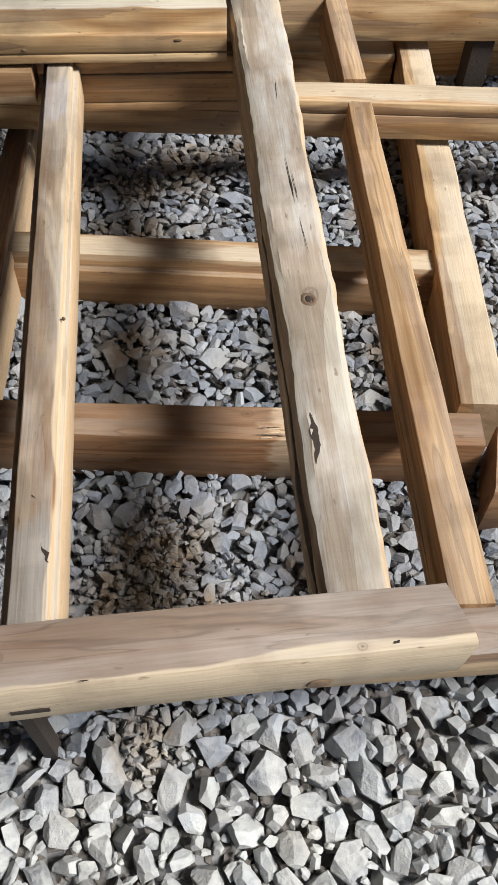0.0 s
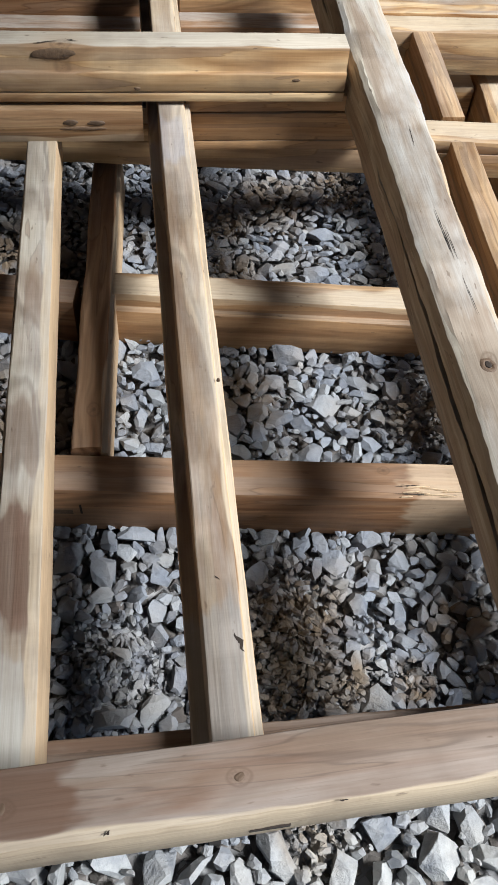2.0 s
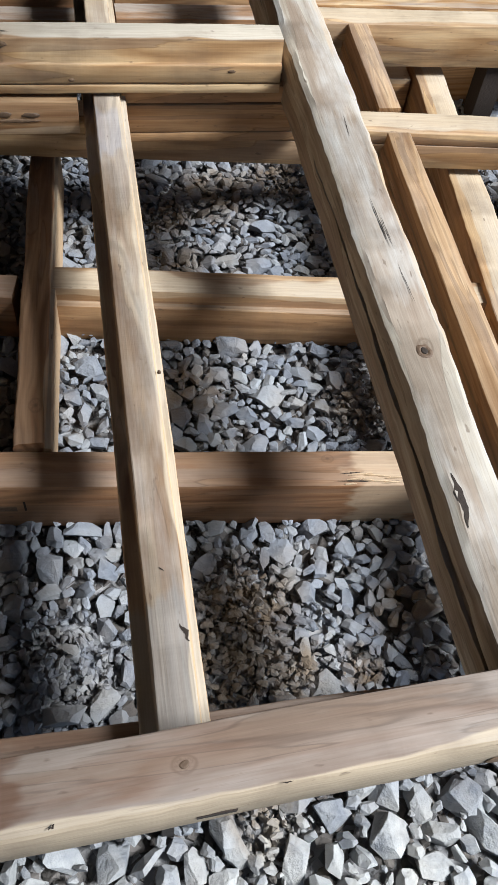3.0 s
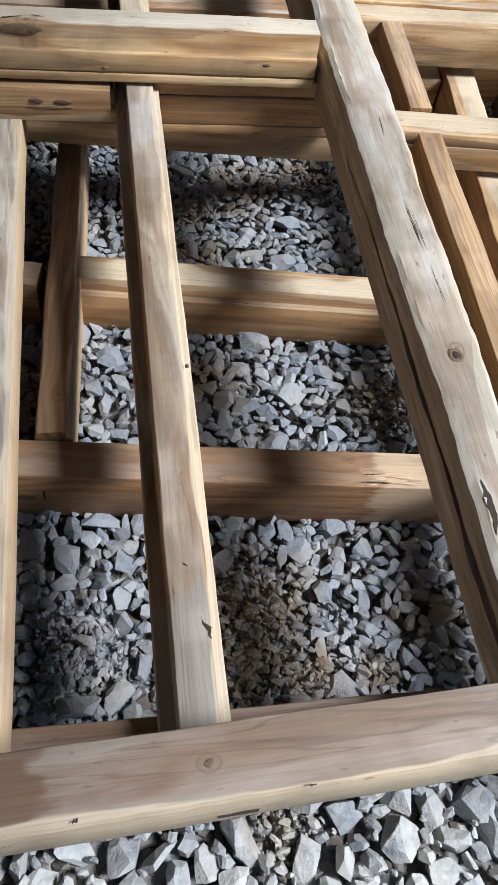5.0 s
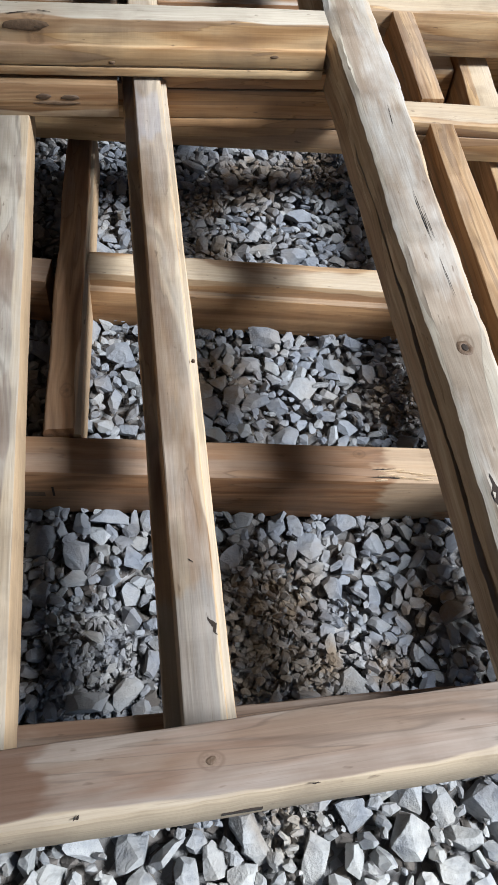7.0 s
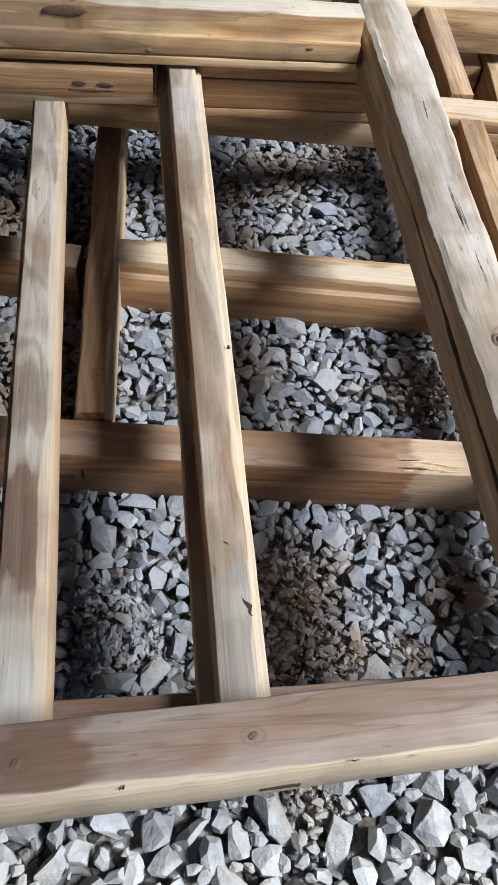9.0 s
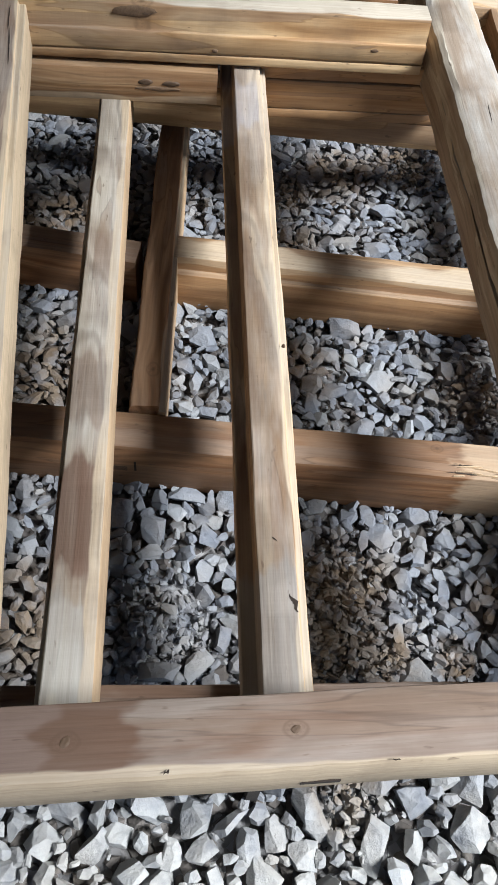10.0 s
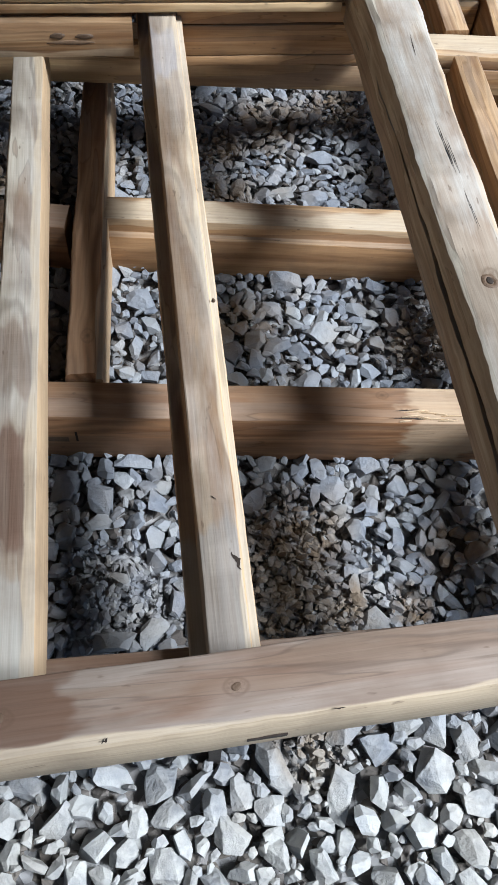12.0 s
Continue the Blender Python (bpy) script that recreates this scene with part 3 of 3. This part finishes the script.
def lump(rx, ry, rz, seed, rows=6, cols=14):
    """An uneven low dome."""
    verts, faces = [], []
    for i in range(rows + 1):
        v = i / rows * math.pi / 2
        for j in range(cols):
            u = j / cols * 2 * math.pi
            k = 1 + 0.25 * noise.noise(Vector((math.cos(u) * 1.3 + seed, math.sin(u) * 1.3, v)))
            verts.append((rx * k * math.cos(v) * math.cos(u), ry * k * math.cos(v) * math.sin(u), rz * math.sin(v)))
    for i in range(rows):
        for j in range(cols):
            j2 = (j + 1) % cols
            faces.append((i * cols + j, i * cols + j2, (i + 1) * cols + j2, (i + 1) * cols + j))
    return verts, faces


def sunk_ring(r, seed, cols=20):
    """A knot hole: a raised lip round a dark sunken cup."""
    prof = ((1.5, -0.0045), (1.15, -0.0025), (0.85, -0.003), (0.62, -0.0042), (0.3, -0.006), (0.0, -0.007))
    verts, faces = [], []
    for pr, pz in prof:
        for j in range(cols):
            u = j / cols * 2 * math.pi
            k = r * pr * (1 + 0.18 * noise.noise(Vector((math.cos(u) * 1.5 + seed, math.sin(u) * 1.5, 0.4))))
            verts.append((1.2 * k * math.cos(u), k * math.sin(u), pz + 0.0024))
    for i in range(len(prof) - 1):
        for j in range(cols):
            j2 = (j + 1) % cols
            faces.append((i * cols + j, i * cols + j2, (i + 1) * cols + j2, (i + 1) * cols + j))
    return verts, faces


def slot(length, tall, depth=0.004):
    """A dark box just proud of the face; its colour stands for a mortise's inner shade."""
    x, z = length / 2, tall / 2
    return [(-x, 0, -z), (x, 0, -z), (x, 0, z), (-x, 0, z), (-x, depth, -z), (x, depth, -z), (x, depth, z), (-x, depth, z)], \
        [(0, 1, 2, 3), (7, 6, 5, 4), (0, 4, 5, 1), (1, 5, 6, 2), (2, 6, 7, 3), (3, 7, 4, 0)]


def crack(length, wide, seed):
    """A flat sheet like a ragged split, pointed at both ends; its shade is colour only."""
    top, low = [], []
    for i in range(15):
        s = i / 14
        mid = 0.5 * wide * noise.noise(Vector((s * 3, seed, 0)))
        half = wide * 0.5 * math.sin(math.pi * s) * (0.7 + 0.6 * noise.noise(Vector((s * 9, seed, 4))))
        top.append((length * (s - 0.5), mid + half, 0.0))
        low.append((length * (s - 0.5), mid - half, 0.0))
    return top + low, [(15 + i, 16 + i, i + 1, i) for i in range(14)]


def marks_on(rail, rows):
    """rows: kind, x, y, size along, size across, turn."""
    for kind, x, y, sa, sb, turn in rows:
        place = Matrix.LocRotScale((x, y, 0.0012), Euler((0, 0, turn)), None)
        if kind == "knot" and sa < 0.007:
            under("knot", rail, *lump(sa * 1.1, sa * 0.8, 0.0008, x * 9), knot_mat, place @ Matrix.Translation((0, 0, -0.0006)), "dark brown knot")
        elif kind == "knot":
            under("knot", rail, *sunk_ring(sa, x * 9), knot_mat, place, "red-brown knot")
            under("knot_hole", rail, *lump(sa * 0.85, sa * 0.62, 0.0012, x * 5), dark_wood, place @ Matrix.Translation((0.001, 0.0, -0.001)), "dark hollow of the knot")
        elif kind == "crack":
            under("crack", rail, *crack(sa, sb, x * 7), dark_wood, place, "dark split")
        elif kind == "nub":
            under("nub", rail, *lump(sa, sb, 0.006, x), knot_mat, place, "small knot stub")
        elif kind == "splinter":
            under("splinter", rail, *lump(sa, sb, 0.004, x), splinter_mat, place, "pale splinter")


marks_on(knot_rail, [("knot", 0.48, -0.002, 0.008, 0, 0.3), ("crack", 0.228, 0.024, 0.085, 0.013, 0.03), ("crack", 0.62, -0.012, 0.09, 0.0016, 0.06), ("crack", 0.76, -0.006, 0.13, 0.0026, 0.03), ("crack", 0.74, -0.012, 0.09, 0.0016, 0.03), ("crack", 1.02, -0.010, 0.07, 0.0015, -0.05)])
marks_on(long_stile, [("crack", 0.160, -0.025, 0.028, 0.008, 0.4), ("nub", 0.577, -0.036, 0.0032, 0.003, 0), ("crack", 0.25, -0.004, 0.010, 0.002, 0.9)])
marks_on(split_rail, [("splinter", 0.485, 0.030, 0.014, 0.0025, 0.25), ("nub", 0.366, -0.022, 0.006, 0.002, 0), ("crack", 1.15, -0.012, 0.12, 0.003, 0.02), ("crack", 1.24, -0.008, 0.08, 0.003, -0.03)])
marks_on(front_rail, [("knot", 0.425, 0.0, 0.006, 0, 0.9), ("knot", 0.659, 0.0, 0.005, 0, 0.4), ("crack", 0.525, -0.034, 0.008, 0.004, 0.6), ("crack", 1.11, -0.030, 0.010, 0.004, 0.4), ("crack", 0.76, -0.036, 0.012, 0.002, 0.0)])
marks_on(torn_rail, [("crack", 1.03, -0.030, 0.11, 0.004, 0.0), ("crack", 1.01, -0.012, 0.05, 0.003, 0.1)] + [("splinter", 1.005 + 0.011 * ((q * 7) % 9), -0.036 + 0.0026 * q, 0.012 + 0.006 * (q % 3), 0.0008, 0.10 - 0.05 * (q % 4)) for q in range(9)])
marks_on(back_rail, [("crack", 0.90, -0.010, 0.05, 0.004, 0.2), ("crack", 0.95, -0.002, 0.03, 0.003, -0.3)])


def front_marks(rail, half, rows):
    """Hollows and bark pockets on the face towards the open ground. rows: name, x, z, size along, size up, material, label."""
    for name, x, z, sa, sb, material, label in rows:
        under(name, rail, *lump(sa, sb, 0.0022, x * 11), material, Matrix.LocRotScale((x, -half - 0.0006, z), Euler((radians(90), 0, 0)), None), label)


bark_mat = plain("inner_bark", (0.15, 0.095, 0.055), 0.9)
front_marks(knotty_rail, 0.039, [("knot_hole", 0.933, -0.027, 0.014, 0.007, knot_mat, "dark hollow of a knot"), ("knot_hole", 0.985, -0.028, 0.018, 0.006, knot_mat, "dark hollow of a knot"), ("bark_pocket", 0.957, -0.040, 0.045, 0.005, bark_mat, "brown ingrown bark")])
front_marks(back_rail, 0.025, [("bark_pocket", 0.915, -0.014, 0.040, 0.012, bark_mat, "brown ingrown bark"), ("knot_hole", 0.935, -0.016, 0.010, 0.005, knot_mat, "dark hollow of a knot")])
front_marks(back_rail, 0.034, [("knot", 1.385, -0.060, 0.010, 0.004, bark_mat, "small brown knot"), ("knot", 1.07, -0.078, 0.006, 0.004, bark_mat, "small brown knot")])
front_marks(front_rail, 0.039, [("burl", 1.03, -0.085, 0.016, 0.014, bark_mat, "small brown burl on the lower edge")])
for sx, sz, sl, st in ((0.692, -0.070, 0.044, 0.010), (0.285, -0.078, 0.062, 0.009)):
    under("mortise", front_rail, *slot(sl, st), dark_wood, Matrix.Translation((sx, -0.0405, sz)), "dark empty mortise slot", smooth=0)

under("mortise", torn_rail, *slot(0.050, 0.014), knot_mat, Matrix.Translation((0.385, -0.0385, -0.072)), "dark empty mortise slot", smooth=0)
under("mortise", torn_rail, *slot(0.004, 0.030), dark_wood, Matrix.Translation((0.425, -0.0385, -0.062)), "dark saw cut", smooth=0)

# ---- stones ----
rnd = random.Random(11)
WORN = [stone_shape(rnd, True) for _ in range(40)]
SHARP = [stone_shape(rnd, False) for _ in range(40)]
stone_meshes = []
for sv, sf in WORN:
    me = bpy.data.meshes.new("stone")
    me.from_pydata(sv.tolist(), [], sf.tolist())
    me.materials.append(stone_mat)
    stone_meshes.append(me)

BIG_BAYS = [(0.02, 1.45, 0.077, 0.069), (-0.02, 1.38, 0.055, 0.056), (0.08, 1.30, 0.083, 0.062), (0.11, 0.98, 0.055, 0.068), (0.04, 0.94, 0.052, 0.072), (0.07, 0.68, 0.055, 0.054),
    (0.07, 0.85, 0.041, 0.052), (-0.44, 0.98, 0.051, 0.079), (-0.38, 0.95, 0.048, 0.067), (-0.38, 0.90, 0.061, 0.041), (-0.32, 1.02, 0.069, 0.046), (-0.37, 1.01, 0.033, 0.065),
    (-0.28, 0.93, 0.042, 0.049), (-0.33, 1.23, 0.040, 0.049), (-0.29, 1.41, 0.062, 0.062), (-0.36, 0.68, 0.072, 0.039), (-0.30, 0.69, 0.055, 0.042), (0.28, 0.79, 0.065, 0.049), (0.16, 1.85, 0.082, 0.059)]
BIG_FRONT = [(-0.03, 0.42, 0.042, 0.088), (0.12, 0.44, 0.063, 0.096), (0.18, 0.48, 0.038, 0.078), (0.25, 0.48, 0.068, 0.064), (-0.14, 0.41, 0.045, 0.051), (-0.18, 0.44, 0.036, 0.058),
    (0.28, 0.42, 0.051, 0.086), (0.35, 0.42, 0.046, 0.039), (0.43, 0.44, 0.041, 0.074), (0.18, 0.39, 0.064, 0.050), (0.32, 0.36, 0.053, 0.051), (0.39, 0.36, 0.076, 0.050),
    (0.08, 0.36, 0.061, 0.060), (0.15, 0.33, 0.050, 0.081), (0.34, 0.52, 0.048, 0.053), (0.41, 0.52, 0.056, 0.064), (-0.22, 0.42, 0.034, 0.065), (0.04, 0.48, 0.054, 0.062)]

cells = {}


def free(x, y, r, squeeze):
    cx, cy = int(math.floor(x / 0.08)), int(math.floor(y / 0.08))
    for i in (cx - 1, cx, cx + 1):
        for j in (cy - 1, cy, cy + 1):
            for ox, oy, orad in cells.get((i, j), ()):
                if (x - ox) ** 2 + (y - oy) ** 2 < (squeeze * (r + orad)) ** 2:
                    return False
    return True


def claim(x, y, r):
    cells.setdefault((int(math.floor(x / 0.08)), int(math.floor(y / 0.08))), []).append((x, y, r))


def on_soil(x, y):
    return any(math.hypot(x - px, y - py) < pr * 0.85 for px, py, pr in SOIL + GRIT)


placed = []  # x, y, z, size x, size y, size z, turn, tilt x, tilt y


def lay(x, y, sx, sy, squeeze, lift=0.0):
    sz = min(sx, sy) * rnd.uniform(0.55, 0.85) * (1.15 if y < 0.56 else 0.9)
    claim(x, y, (sx + sy) / 4)
    tilt = 0.55 if y < 0.56 else 0.3
    placed.append((x, y, lift + 0.012 - 0.30 * sz * rnd.uniform(0.75, 1.5), sx, sy, sz, rnd.uniform(0, 6.283), rnd.gauss(0, tilt), rnd.gauss(0, tilt)))


for group in (BIG_BAYS, BIG_FRONT):
    for x, y, sx, sy in group:
        lay(x, y, sx * 1.02, sy * 1.0, 0.9, 0.004)
        placed[-1] = placed[-1][:6] + (rnd.gauss(0, 0.25), rnd.gauss(0, 0.2), rnd.gauss(0, 0.2))
for tries, low, high, squeeze in ((5000, 0.044, 0.060, 0.80), (26000, 0.028, 0.044, 0.78), (44000, 0.019, 0.031, 0.74), (26000, 0.012, 0.019, 0.72)):
    for _ in range(tries):
        x, y = rnd.uniform(-1.75, 1.45), rnd.uniform(-0.25, 3.1)
        size = rnd.uniform(low, high) * (1.1 if y < 0.50 and low > 0.02 else 1.0)
        if size > 0.018 and on_soil(x, y) and rnd.random() < 0.95:
            continue
        if y > 0.56 and size > 0.030 and rnd.random() < (0.45 if size < 0.038 else 0.78):
            continue
        if free(x, y, size * 0.5, squeeze):
            lay(x, y, size * rnd.uniform(0.95, 1.35), size * rnd.uniform(0.75, 1.0), squeeze)

# the stones nearest the walk are pieces of their own; the rest is one bed of gravel
order = sorted(range(len(placed)), key=lambda i: -placed[i][3] * placed[i][4] * (1.0 if -0.75 < placed[i][0] < 0.6 and 0.1 < placed[i][1] < 1.6 else 0.01))
single = set(order[:300])
bed = Heap()
for i, (x, y, z, sx, sy, sz, turn, tx, ty) in enumerate(placed):
    k = rnd.randrange(40)
    m = Matrix.LocRotScale((x, y, z + soil_height(x, y) + 0.024), Euler((tx, ty, turn)), (sx, sy, sz))
    if i in single:
        ob = new("stone", stone_meshes[k])
        ob.parent = ground
        ob.matrix_basis = m
    else:
        bed.drop((WORN if sx > 0.04 else SHARP)[k], m)
# the lower layer that shows between them, its gap shade painted dark
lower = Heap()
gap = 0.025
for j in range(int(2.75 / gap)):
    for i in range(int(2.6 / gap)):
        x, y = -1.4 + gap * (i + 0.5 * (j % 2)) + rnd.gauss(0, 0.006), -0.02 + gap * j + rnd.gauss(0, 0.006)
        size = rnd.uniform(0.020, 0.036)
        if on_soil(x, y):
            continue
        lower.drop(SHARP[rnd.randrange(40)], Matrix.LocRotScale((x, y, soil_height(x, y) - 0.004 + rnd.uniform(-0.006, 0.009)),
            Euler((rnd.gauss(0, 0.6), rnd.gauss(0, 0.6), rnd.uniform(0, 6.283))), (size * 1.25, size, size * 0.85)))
tagged(lower.mesh("gravel", bed_mat), "crushed stone of the lower layer, gap shade painted in", "gravel", kind="stuff")
tagged(bed.mesh("gravel", gravel_mat), "loose angular blue-grey crushed stone, dusty, light and shade painted in", "gravel", kind="stuff")

# chips on the soil patches
chips = Heap()
for px, py, pr in SOIL + GRIT:
    for _ in range(int(36000 * pr * pr)):
        a, r = rnd.uniform(0, 6.283), pr * 1.15 * math.sqrt(rnd.random())
        x, y = px + r * math.cos(a), py + r * math.sin(a)
        size = rnd.choice((0.006, 0.009, 0.012, 0.016, 0.021))
        chips.drop(SHARP[rnd.randrange(40)], Matrix.LocRotScale((x, y, soil_height(x, y) + rnd.uniform(0.004, 0.012)),
            Euler((rnd.gauss(0, 0.7), rnd.gauss(0, 0.7), rnd.uniform(0, 6.283))), (size * 1.35, size * 0.9, size * 0.55)))
tagged(chips.mesh("stone_chips", gravel_mat), "small brown dusty stone chips on soil", "stone chips", kind="stuff")
